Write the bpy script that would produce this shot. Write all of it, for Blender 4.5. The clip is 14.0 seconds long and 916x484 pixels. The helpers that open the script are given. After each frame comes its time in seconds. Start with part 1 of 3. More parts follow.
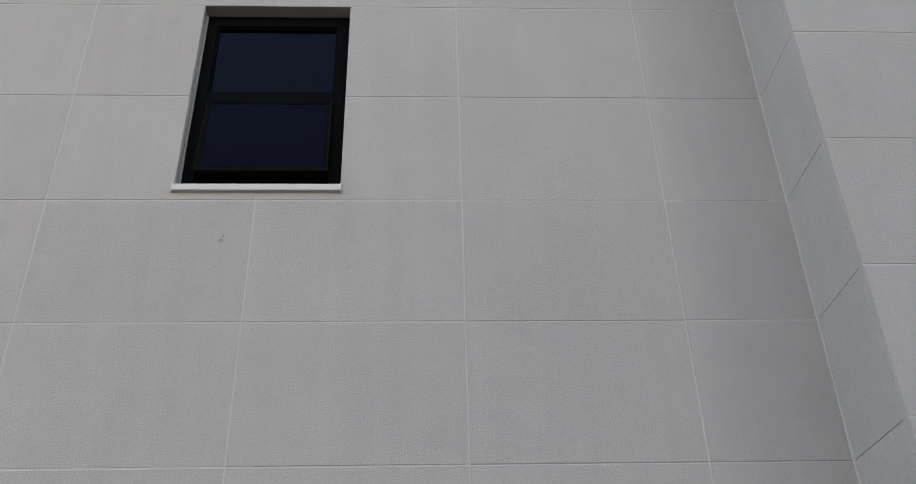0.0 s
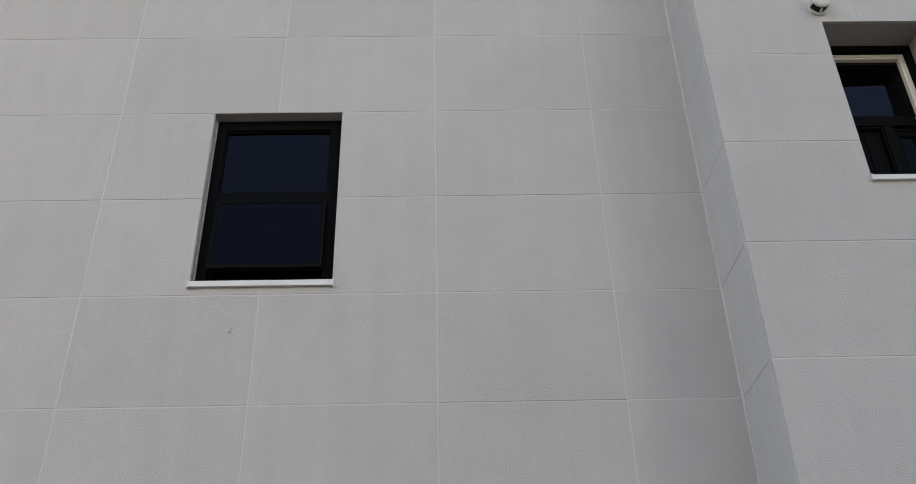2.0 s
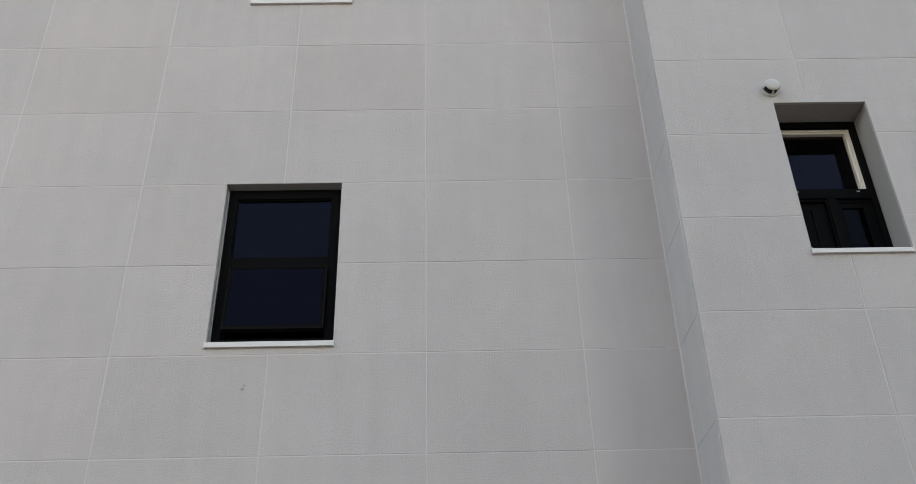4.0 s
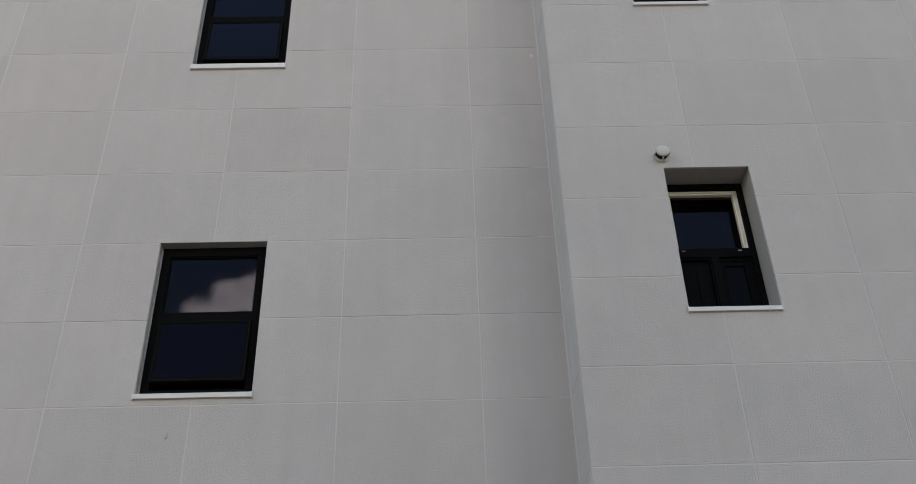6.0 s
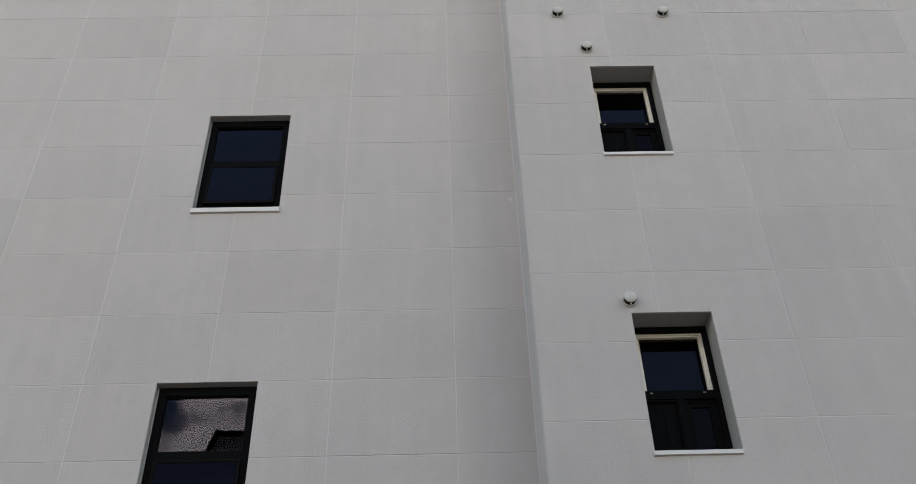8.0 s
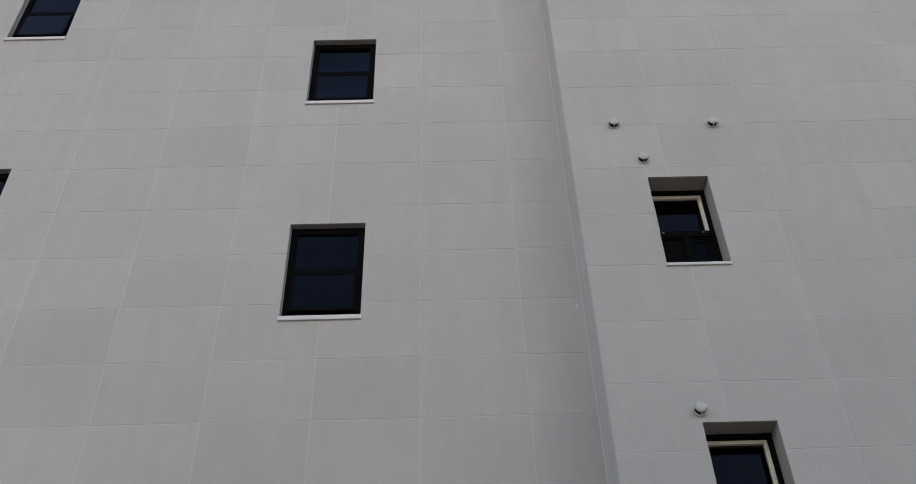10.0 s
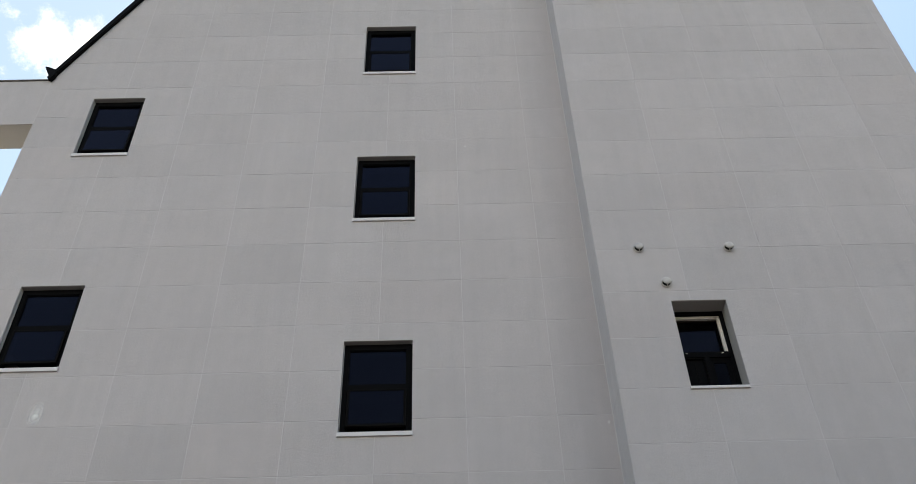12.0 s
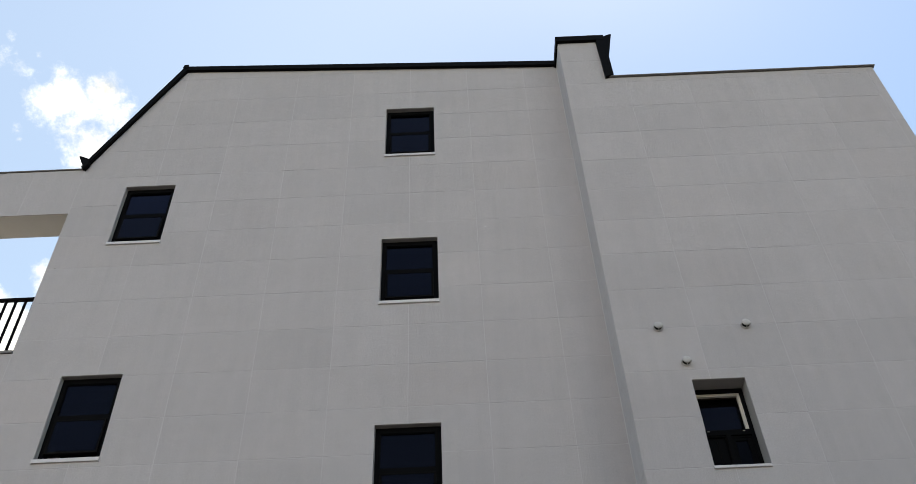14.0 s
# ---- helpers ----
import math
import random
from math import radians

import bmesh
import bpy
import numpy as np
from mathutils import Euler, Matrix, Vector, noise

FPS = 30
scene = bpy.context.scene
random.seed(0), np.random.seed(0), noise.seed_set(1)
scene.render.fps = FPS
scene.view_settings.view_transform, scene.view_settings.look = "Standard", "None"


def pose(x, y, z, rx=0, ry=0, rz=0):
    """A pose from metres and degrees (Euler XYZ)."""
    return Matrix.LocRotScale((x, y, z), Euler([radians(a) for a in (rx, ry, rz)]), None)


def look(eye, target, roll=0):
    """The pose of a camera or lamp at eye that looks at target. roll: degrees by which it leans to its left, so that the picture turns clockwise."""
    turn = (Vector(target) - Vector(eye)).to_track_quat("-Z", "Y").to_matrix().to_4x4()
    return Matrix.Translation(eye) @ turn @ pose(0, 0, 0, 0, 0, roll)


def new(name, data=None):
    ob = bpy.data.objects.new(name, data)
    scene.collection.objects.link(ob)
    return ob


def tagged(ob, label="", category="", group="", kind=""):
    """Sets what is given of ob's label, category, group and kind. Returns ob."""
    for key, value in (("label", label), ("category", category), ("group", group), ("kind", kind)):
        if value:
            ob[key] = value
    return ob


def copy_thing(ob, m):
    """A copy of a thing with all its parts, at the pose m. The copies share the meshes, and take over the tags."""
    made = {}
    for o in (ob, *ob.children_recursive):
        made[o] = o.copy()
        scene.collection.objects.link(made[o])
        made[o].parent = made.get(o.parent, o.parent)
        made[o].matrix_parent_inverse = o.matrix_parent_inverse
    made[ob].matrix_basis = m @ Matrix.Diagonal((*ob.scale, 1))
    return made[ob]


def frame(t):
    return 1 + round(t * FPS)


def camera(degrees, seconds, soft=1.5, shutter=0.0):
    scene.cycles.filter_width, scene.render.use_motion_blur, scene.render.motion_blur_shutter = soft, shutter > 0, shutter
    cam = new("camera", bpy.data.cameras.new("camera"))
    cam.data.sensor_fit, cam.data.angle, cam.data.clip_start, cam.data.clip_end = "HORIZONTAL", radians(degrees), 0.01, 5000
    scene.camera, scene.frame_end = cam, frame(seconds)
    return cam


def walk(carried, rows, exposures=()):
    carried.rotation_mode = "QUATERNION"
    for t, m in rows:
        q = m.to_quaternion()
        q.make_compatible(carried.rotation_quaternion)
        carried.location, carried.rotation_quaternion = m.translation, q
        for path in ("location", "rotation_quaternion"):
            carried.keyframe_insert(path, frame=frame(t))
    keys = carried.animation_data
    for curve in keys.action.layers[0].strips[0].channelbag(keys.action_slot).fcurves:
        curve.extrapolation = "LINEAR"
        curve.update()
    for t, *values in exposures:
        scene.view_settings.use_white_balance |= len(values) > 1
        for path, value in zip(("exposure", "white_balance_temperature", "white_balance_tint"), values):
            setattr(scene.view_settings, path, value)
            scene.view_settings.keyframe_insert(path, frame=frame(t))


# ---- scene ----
cam = camera(53.1, 14.0, soft=0.8)
PATH = [
    (0, (-0.029, 0.019, 1.567), (0.051, 1.709, 2.633), -1.5),
    (0.5, (-0.012, -0.031, 1.584), (0.041, 1.665, 2.644), -1.3),
    (1, (0.012, -0.172, 1.583), (0.069, 1.521, 2.645), -1.5),
    (1.5, (0.118, -0.467, 1.595), (0.173, 1.227, 2.657), -1.6),
    (2, (0.175, -0.751, 1.611), (0.211, 0.943, 2.674), -1.4),
    (2.5, (0.212, -1.0, 1.614), (0.239, 0.694, 2.677), -1.3),
    (3, (0.207, -1.175, 1.605), (0.244, 0.516, 2.672), -1.6),
    (3.2, (0.216, -1.271, 1.629), (0.248, 0.431, 2.678), -1.4),
    (5.3, (0.545, -1.623, 1.651), (0.579, 0.068, 2.719), -1.6),
    (5.5, (0.645, -1.723, 1.654), (0.679, -0.03, 2.718), -1.6),
    (6, (0.811, -1.99, 1.643), (0.847, -0.303, 2.717), -1.7),
    (6.5, (0.972, -2.244, 1.706), (0.996, -0.581, 2.816), -1.7),
    (7, (1.051, -2.392, 1.731), (1.081, -0.763, 2.891), -1.7),
    (7.5, (1.008, -2.453, 1.736), (1.042, -0.852, 2.934), -1.8),
    (7.7, (0.985, -2.476, 1.715), (1.023, -0.888, 2.93), -1.8),
    (9.8, (0.515, -3.171, 1.856), (0.537, -1.644, 3.147), -1.8),
    (10, (0.396, -3.27, 1.851), (0.42, -1.756, 3.157), -1.9),
    (10.5, (0.194, -3.623, 1.909), (0.218, -2.117, 3.225), -2.0),
    (11, (0.029, -3.94, 1.946), (0.057, -2.446, 3.276), -2.1),
    (11.5, (-0.096, -4.229, 1.992), (-0.055, -2.745, 3.332), -2.3),
    (12, (-0.033, -4.502, 1.989), (-0.003, -3.032, 3.345), -2.0),
    (12.5, (-0.127, -4.736, 2.02), (-0.101, -3.282, 3.393), -2.2),
    (13, (-0.174, -4.922, 2.052), (-0.153, -3.487, 3.445), -2.3),
    (13.5, (-0.147, -5.015, 2.058), (-0.136, -3.598, 3.469), -2.5),
    (14, (-0.16, -5.06, 2.057), (-0.152, -3.659, 3.485), -2.7),
]
EXPOSURES = [  # seconds, stops, kelvin
    (0.0, 1.55, 7130), (1.0, 1.60, 7130), (2.5, 1.64, 7130), (3.0, 1.68, 7130), (5.5, 1.48, 7130), (6.0, 1.37, 7150), (7.5, 1.44, 7120),
    (9.8, 1.17, 6960), (10.5, 1.16, 6930), (11.0, 1.15, 6900), (12.0, 1.16, 6880), (12.5, 1.14, 6870), (14.0, 0.955, 6830)]
TINT = 7.2
walk(cam, [(t, look(eye, target, roll)) for t, eye, target, roll in PATH],
     [(t, stops, kelvin, TINT) for t, stops, kelvin in EXPOSURES])

# ---- world, sun ----
SUN_AZ, SUN_EL = 26.0, 74.0      # azimuth from +y towards +x, behind the house
SKY = 0.10


def heading(az, el):
    a, e = radians(az), radians(el)
    return Vector((math.sin(a) * math.cos(e), math.cos(a) * math.cos(e), math.sin(e)))


world = bpy.data.worlds.new("sky")
scene.world = world
world.use_nodes = True
wt = world.node_tree
wt.nodes.clear()


def wnode(kind, operation="", data_type=""):
    n = wt.nodes.new(kind)
    if operation:
        n.operation = operation
    if data_type:
        n.data_type = data_type
    return n


def wmath(op, a, b=None, c=None):
    n = wnode("ShaderNodeMath", operation=op)
    for k, v in enumerate((a, b, c)):
        if v is None:
            continue
        if isinstance(v, (int, float)):
            n.inputs[k].default_value = v
        else:
            wt.links.new(v, n.inputs[k])
    return n.outputs[0]


sky = wnode("ShaderNodeTexSky")
sky.sky_type, sky.sun_disc = "NISHITA", False
sky.sun_elevation, sky.sun_rotation = radians(SUN_EL), radians(SUN_AZ)
sky.altitude, sky.air_density, sky.dust_density, sky.ozone_density = 30.0, 1.35, 0.38, 0.0
coord = wnode("ShaderNodeTexCoord").outputs["Generated"]
CLOUDS = [  # azimuth from +y, elevation, radius and softness in degrees
    (-35.5, 49.8, 1.9, 2.0), (-33.1, 50.9, 1.5, 0.9), (-31.8, 49.8, 1.6, 1.4), (-32.2, 47.8, 1.9, 1.6), (-34.2, 48.2, 1.6, 2.0), (-37.1, 49.0, 1.3, 1.9), (-33.7, 49.5, 1.3, 1.6),
    (-38.6, 49.0, 0.9, 1.6), (-40.4, 50.1, 0.7, 1.5), (-42.1, 50.0, 0.8, 1.6), (-39.3, 51.2, 0.25, 0.5), (-42.1, 51.4, 0.3, 0.7),
    (-36.2, 51.8, 0.2, 0.5), (-38.1, 46.9, 0.45, 0.8), (-37.7, 46.5, 0.3, 0.7), (-39.8, 48.0, 0.3, 1.6),
    (-31.9, 39.9, 1.2, 1.0), (-30.5, 44.0, 1.8, 2.0), (-34.4, 35.4, 3.1, 1.0), (-37.5, 33.0, 4.2, 1.5), (-47.0, 40.0, 4.0, 4.0),
    (-168.5, 20.0, 8.8, 1.8), (-166.8, 28.9, 1.7, 0.9), (-165.2, 28.4, 1.5, 0.8), (-163.8, 27.4, 1.4, 0.9), (-168.9, 28.4, 1.6, 0.9), (-158.0, 17.5, 8.3, 1.6),
    (156.0, 29.6, 2.5, 1.0), (135.0, 17.0, 9.0, 5.0), (-125.0, 18.0, 9.0, 5.0),
]
cover = None
for az, el, r, soft in CLOUDS:
    dot = wnode("ShaderNodeVectorMath", operation="DOT_PRODUCT")
    wt.links.new(coord, dot.inputs[0])
    dot.inputs[1].default_value = heading(az, el)
    near = wmath("MULTIPLY_ADD", wmath("ARCCOSINE", wmath("MINIMUM", dot.outputs["Value"], 1.0)), -1.0 / radians(soft), r / soft)
    cover = near if cover is None else wmath("MAXIMUM", cover, near)
cover = wmath("MAXIMUM", cover, -1.5)
puff = wnode("ShaderNodeTexNoise")
puff.inputs["Scale"].default_value, puff.inputs["Detail"].default_value, puff.inputs["Roughness"].default_value = 24.0, 9.0, 0.66
wt.links.new(coord, puff.inputs["Vector"])
dense = wnode("ShaderNodeMapRange")
dense.interpolation_type = "SMOOTHSTEP"
wt.links.new(wmath("MULTIPLY_ADD", wmath("SUBTRACT", puff.outputs["Fac"], 0.5), 3.3, cover), dense.inputs["Value"])
dense.inputs["From Min"].default_value, dense.inputs["From Max"].default_value = 0.0, 1.1
haze = wnode("ShaderNodeTexNoise")
haze.inputs["Scale"].default_value, haze.inputs["Detail"].default_value = 3.0, 5.0
wt.links.new(coord, haze.inputs["Vector"])
veil = wnode("ShaderNodeMapRange")
wt.links.new(haze.outputs["Fac"], veil.inputs["Value"])
veil.inputs["From Min"].default_value, veil.inputs["From Max"].default_value = 0.45, 0.75
veil.inputs["To Max"].default_value = 0.006
thin = wnode("ShaderNodeVectorMath", operation="DOT_PRODUCT")
wt.links.new(coord, thin.inputs[0])
thin.inputs[1].default_value = heading(-34.0, 46.0)
film_haze = wnode("ShaderNodeMapRange")
film_haze.interpolation_type = "SMOOTHSTEP"
wt.links.new(thin.outputs["Value"], film_haze.inputs["Value"])
film_haze.inputs["From Min"].default_value, film_haze.inputs["From Max"].default_value = math.cos(radians(30.0)), math.cos(radians(7.0))
film_haze.inputs["To Max"].default_value = 0.14
shade = wnode("ShaderNodeMapRange")
wt.links.new(puff.outputs["Fac"], shade.inputs["Value"])
shade.inputs["From Min"].default_value, shade.inputs["From Max"].default_value = 0.3, 0.7
shade.inputs["To Min"].default_value, shade.inputs["To Max"].default_value = 0.52, 1.12
CLOUD = 41.0                       # lit clouds opposite the sun; those before it show their shaded side
side = wnode("ShaderNodeVectorMath", operation="DOT_PRODUCT")
wt.links.new(coord, side.inputs[0])
side.inputs[1].default_value = (0, 1, 0)
facing = wnode("ShaderNodeMapRange")
wt.links.new(side.outputs["Value"], facing.inputs["Value"])
facing.inputs["From Min"].default_value, facing.inputs["From Max"].default_value = -0.2, 0.4
facing.inputs["To Min"].default_value, facing.inputs["To Max"].default_value = 1.0, 0.222
cloud_tone = wnode("ShaderNodeVectorMath", operation="SCALE")
cloud_tone.inputs[0].default_value = (CLOUD * 1.0, CLOUD * 0.985, CLOUD * 0.935)
wt.links.new(wmath("MULTIPLY", shade.outputs[0], facing.outputs[0]), cloud_tone.inputs["Scale"])
mixed = wnode("ShaderNodeMix", data_type="RGBA")
wt.links.new(wmath("MAXIMUM", dense.outputs[0], veil.outputs[0]), mixed.inputs["Factor"])
hazy = wnode("ShaderNodeMix", data_type="RGBA")
wt.links.new(film_haze.outputs[0], hazy.inputs["Factor"])
wt.links.new(sky.outputs[0], hazy.inputs["A"])
hazy.inputs["B"].default_value = (8.4, 8.9, 8.6, 1.0)
wt.links.new(hazy.outputs["Result"], mixed.inputs["A"])
wt.links.new(cloud_tone.outputs[0], mixed.inputs["B"])
back = wnode("ShaderNodeBackground")
back.inputs["Strength"].default_value = SKY
wt.links.new(mixed.outputs["Result"], back.inputs["Color"])
wt.links.new(back.outputs[0], wnode("ShaderNodeOutputWorld").inputs["Surface"])

sun = new("sun", bpy.data.lights.new("sun", "SUN"))
sun.data.energy, sun.data.angle, sun.data.color = 3.2, radians(0.53), (1.0, 0.95, 0.88)
sun.matrix_world = look(heading(SUN_AZ, SUN_EL) * 60, (0, 0, 0))


# ---- materials ----
def material(name):
    m = bpy.data.materials.new(name)
    m.use_nodes = True
    return m, m.node_tree, m.node_tree.nodes["Principled BSDF"]


def mnode(nt, kind, links=(), operation="", **values):
    n = nt.nodes.new(kind)
    if operation:
        n.operation = operation
    for k, v in values.items():
        n.inputs[k].default_value = v
    for src, dst in links:
        nt.links.new(src, n.inputs[dst])
    return n


def noise_at(nt, vec, scale, detail=4.0, rough=0.6):
    n = mnode(nt, "ShaderNodeTexNoise", [(vec, "Vector")])
    n.inputs["Scale"].default_value, n.inputs["Detail"].default_value, n.inputs["Roughness"].default_value = scale, detail, rough
    return n.outputs["Fac"]


def ranged(nt, value, a, b, c, d):
    n = mnode(nt, "ShaderNodeMapRange", [(value, "Value")])
    for key, v in zip(("From Min", "From Max", "To Min", "To Max"), (a, b, c, d)):
        n.inputs[key].default_value = v
    return n.outputs[0]


def product(nt, *values):
    out = values[0]
    for v in values[1:]:
        out = mnode(nt, "ShaderNodeMath", [(out, 0), (v, 1)], operation="MULTIPLY").outputs[0]
    return out


def stone(name, tone, grain, relief, spread):
    """Sprayed mineral finish: speckle, fine pimples, faint rain streaks, one tone a panel."""
    m, nt, b = material(name)
    place = mnode(nt, "ShaderNodeNewGeometry").outputs["Position"]
    info = mnode(nt, "ShaderNodeObjectInfo").outputs["Random"]
    fine = noise_at(nt, place, grain, 3.0, 0.65)
    mid = noise_at(nt, place, grain * 0.28, 3.0, 0.6)
    broad = noise_at(nt, place, 1.1, 4.0, 0.6)
    cloudy = noise_at(nt, place, 6.0, 5.0, 0.65)
    tall = mnode(nt, "ShaderNodeVectorMath", [(place, 0)], operation="MULTIPLY")
    tall.inputs[1].default_value = (9.0, 9.0, 0.7)
    streak = noise_at(nt, tall.outputs[0], 1.0, 4.0, 0.6)
    value = product(nt, ranged(nt, fine, 0.25, 0.75, 0.865, 1.112), ranged(nt, mid, 0.3, 0.7, 0.982, 1.018), ranged(nt, broad, 0.3, 0.7, 0.965, 1.03),
                    ranged(nt, cloudy, 0.3, 0.7, 0.98, 1.02), ranged(nt, streak, 0.35, 0.7, 1.015, 0.965), ranged(nt, info, 0.0, 1.0, 1.0 - spread, 1.0 + spread))
    tint = mnode(nt, "ShaderNodeValToRGB", [(mnode(nt, "ShaderNodeMath", [(mnode(nt, "ShaderNodeMath", [(info, 0)], operation="MULTIPLY").outputs[0], 0)], operation="FRACT").outputs[0], 0)])
    tint.inputs[0].links[0].from_node.inputs[0].links[0].from_node.inputs[1].default_value = 17.31
    ramp = tint.color_ramp
    ramp.elements[0].position, ramp.elements[0].color = 0.0, (tone[0] * 0.996, tone[1], tone[2] * 1.004, 1)
    ramp.elements[1].position, ramp.elements[1].color = 1.0, (tone[0] * 1.004, tone[1] * 0.996, tone[2] * 0.992, 1)
    mid_stop = ramp.elements.new(0.9)
    mid_stop.color = (*tone, 1)
    colour = mnode(nt, "ShaderNodeVectorMath", [(tint.outputs[0], 0), (value, "Scale")], operation="SCALE").outputs[0]
    nt.links.new(colour, b.inputs["Base Color"])
    bump1 = mnode(nt, "ShaderNodeBump", [(mid, "Height")], Strength=0.18 * relief, Distance=0.005)
    bump2 = mnode(nt, "ShaderNodeBump", [(fine, "Height"), (bump1.outputs[0], "Normal")], Strength=min(1.0, 0.7 * relief), Distance=0.006 * min(1.0, relief))
    nt.links.new(bump2.outputs[0], b.inputs["Normal"])
    b.inputs["Roughness"].default_value = 0.9
    b.inputs["Specular IOR Level"].default_value = 0.25
    return m


def coated(name, tone, rough, grain=40.0, vary=0.08, bump=0.1, gloss=0.3):
    m, nt, b = material(name)
    place = mnode(nt, "ShaderNodeTexCoord").outputs["Object"]
    fine, broad = noise_at(nt, place, grain, 4.0), noise_at(nt, place, 2.3, 4.0)
    value = product(nt, ranged(nt, fine, 0.3, 0.7, 1 - vary, 1 + vary), ranged(nt, broad, 0.3, 0.7, 1 - vary, 1 + vary))
    col = mnode(nt, "ShaderNodeVectorMath", [(value, "Scale")], operation="SCALE")
    col.inputs[0].default_value = tone
    nt.links.new(col.outputs[0], b.inputs["Base Color"])
    nt.links.new(ranged(nt, broad, 0.3, 0.7, rough - 0.06, rough + 0.08), b.inputs["Roughness"])
    b.inputs["Specular IOR Level"].default_value = gloss
    nt.links.new(mnode(nt, "ShaderNodeBump", [(fine, "Height")], Strength=bump, Distance=0.002).outputs[0], b.inputs["Normal"])
    return m


def glazing(name, tint, ior, shine=(0.75, 0.695, 0.85)):
    m, nt, b = material(name)
    nt.nodes.remove(b)
    clear = mnode(nt, "ShaderNodeBsdfTransparent")
    clear.inputs["Color"].default_value = (*tint, 1)
    place = mnode(nt, "ShaderNodeTexCoord").outputs["Object"]
    wave = mnode(nt, "ShaderNodeBump", [(noise_at(nt, place, 3.0, 1.0), "Height")], Strength=0.05, Distance=0.004)
    gloss = mnode(nt, "ShaderNodeBsdfGlossy", [(wave.outputs[0], "Normal")], Roughness=0.0)
    gloss.inputs["Color"].default_value = (*shine, 1)
    mix = mnode(nt, "ShaderNodeMixShader", [(mnode(nt, "ShaderNodeFresnel", IOR=ior).outputs[0], 0), (clear.outputs[0], 1), (gloss.outputs[0], 2)])
    nt.links.new(mix.outputs[0], nt.nodes["Material Output"].inputs["Surface"])
    return m


PANEL = stone("mineral_panel", (0.447, 0.411, 0.408), 205.0, 1.3, 0.028)
WARM = stone("warm_mineral_panel", (0.428, 0.394, 0.391), 205.0, 1.3, 0.010)
RETURN = stone("smooth_panel", (0.448, 0.427, 0.430), 120.0, 0.25, 0.014)
SEAL = coated("pale_sealant", (0.49, 0.459, 0.461), 0.8, 120.0, 0.05, 0.3)
REVEAL = coated("reveal_render", (0.44, 0.427, 0.41), 0.85, 90.0, 0.04, 0.3)
BEAD = coated("white_corner_sealant", (0.50, 0.48, 0.475), 0.7, 120.0, 0.05, 0.3)
# reveal render, its colour darkened to carry the shade inside the openings
LINING = coated("darkened_reveal_render", (0.312, 0.296, 0.289), 0.85, 90.0, 0.06, 0.4)
BLACK = coated("black_frame_paint", (0.0045, 0.0045, 0.005), 0.5, 60.0, 0.1, 0.05, 0.012)
EDGE = coated("black_sash_edge", (0.0068, 0.006, 0.0056), 0.4, 60.0, 0.1, 0.05, 0.02)
BROWN = coated("dark_brown_sash", (0.016, 0.011, 0.009), 0.5, 60.0, 0.1, 0.05, 0.02)
METAL = coated("black_roof_metal", (0.0058, 0.0056, 0.0060), 0.55, 12.0, 0.12, 0.05, 0.02)
WHITE = coated("cream_plastic", (0.66, 0.605, 0.54), 0.4, 60.0, 0.03, 0.05)
SILL = coated("white_sill", (0.543, 0.512, 0.513), 0.5, 150.0, 0.03, 0.15)
CAP = coated("white_vent_plastic", (0.44, 0.415, 0.40), 0.5, 80.0, 0.04, 0.1)
COPING = coated("grey_coping_metal", (0.17, 0.16, 0.15), 0.5, 20.0, 0.12, 0.05)
DARK = coated("dark_void", (0.01, 0.01, 0.01), 0.8)
# near-black colour stands in for the darkness of unlit rooms behind the panes
ROOM = coated("unlit_room_tone", (0.05, 0.05, 0.06), 0.9, 20.0, 0.05)
GROUND = coated("paving", (0.062, 0.055, 0.048), 0.9, 60.0, 0.06, 0.4)
FLOOR = coated("terrace_tile", (0.52, 0.46, 0.38), 0.8, 25.0, 0.08, 0.2)
FAR_WALL = coated("far_cladding", (0.80, 0.74, 0.69), 0.6, 6.0, 0.1)
GAP = coated("open_joint_shadow", (0.245, 0.225, 0.21), 0.9)
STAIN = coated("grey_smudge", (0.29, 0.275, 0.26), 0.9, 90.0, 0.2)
CHIP = coated("white_filler", (0.55, 0.53, 0.52), 0.9, 90.0, 0.05)
# pale patch that fades out from its centre
PALE_MARK, mark_nt, mark_b = material("pale_patch")
mark_b.inputs["Base Color"].default_value, mark_b.inputs["Roughness"].default_value = (0.88, 0.87, 0.86, 1), 0.9
mark_at = mnode(mark_nt, "ShaderNodeTexCoord").outputs["Object"]
mark_scale = mnode(mark_nt, "ShaderNodeVectorMath", [(mark_at, 0)], operation="MULTIPLY")
mark_scale.inputs[1].default_value = (12.0, 0.0, 6.5)
mark_far = mnode(mark_nt, "ShaderNodeVectorMath", [(mark_scale.outputs[0], 0)], operation="LENGTH").outputs["Value"]
mark_fade = product(mark_nt, ranged(mark_nt, mark_far, 0.15, 1.0, 1.0, 0.0), ranged(mark_nt, noise_at(mark_nt, mark_at, 9.0), 0.3, 0.6, 0.12, 0.6))
mark_mix = mnode(mark_nt, "ShaderNodeMixShader", [(mark_fade, 0), (mnode(mark_nt, "ShaderNodeBsdfTransparent").outputs[0], 1), (mark_b.outputs[0], 2)])
mark_nt.links.new(mark_mix.outputs[0], mark_nt.nodes["Material Output"].inputs["Surface"])
GLASS = glazing("window_glass", (0.16, 0.18, 0.22), 1.27)
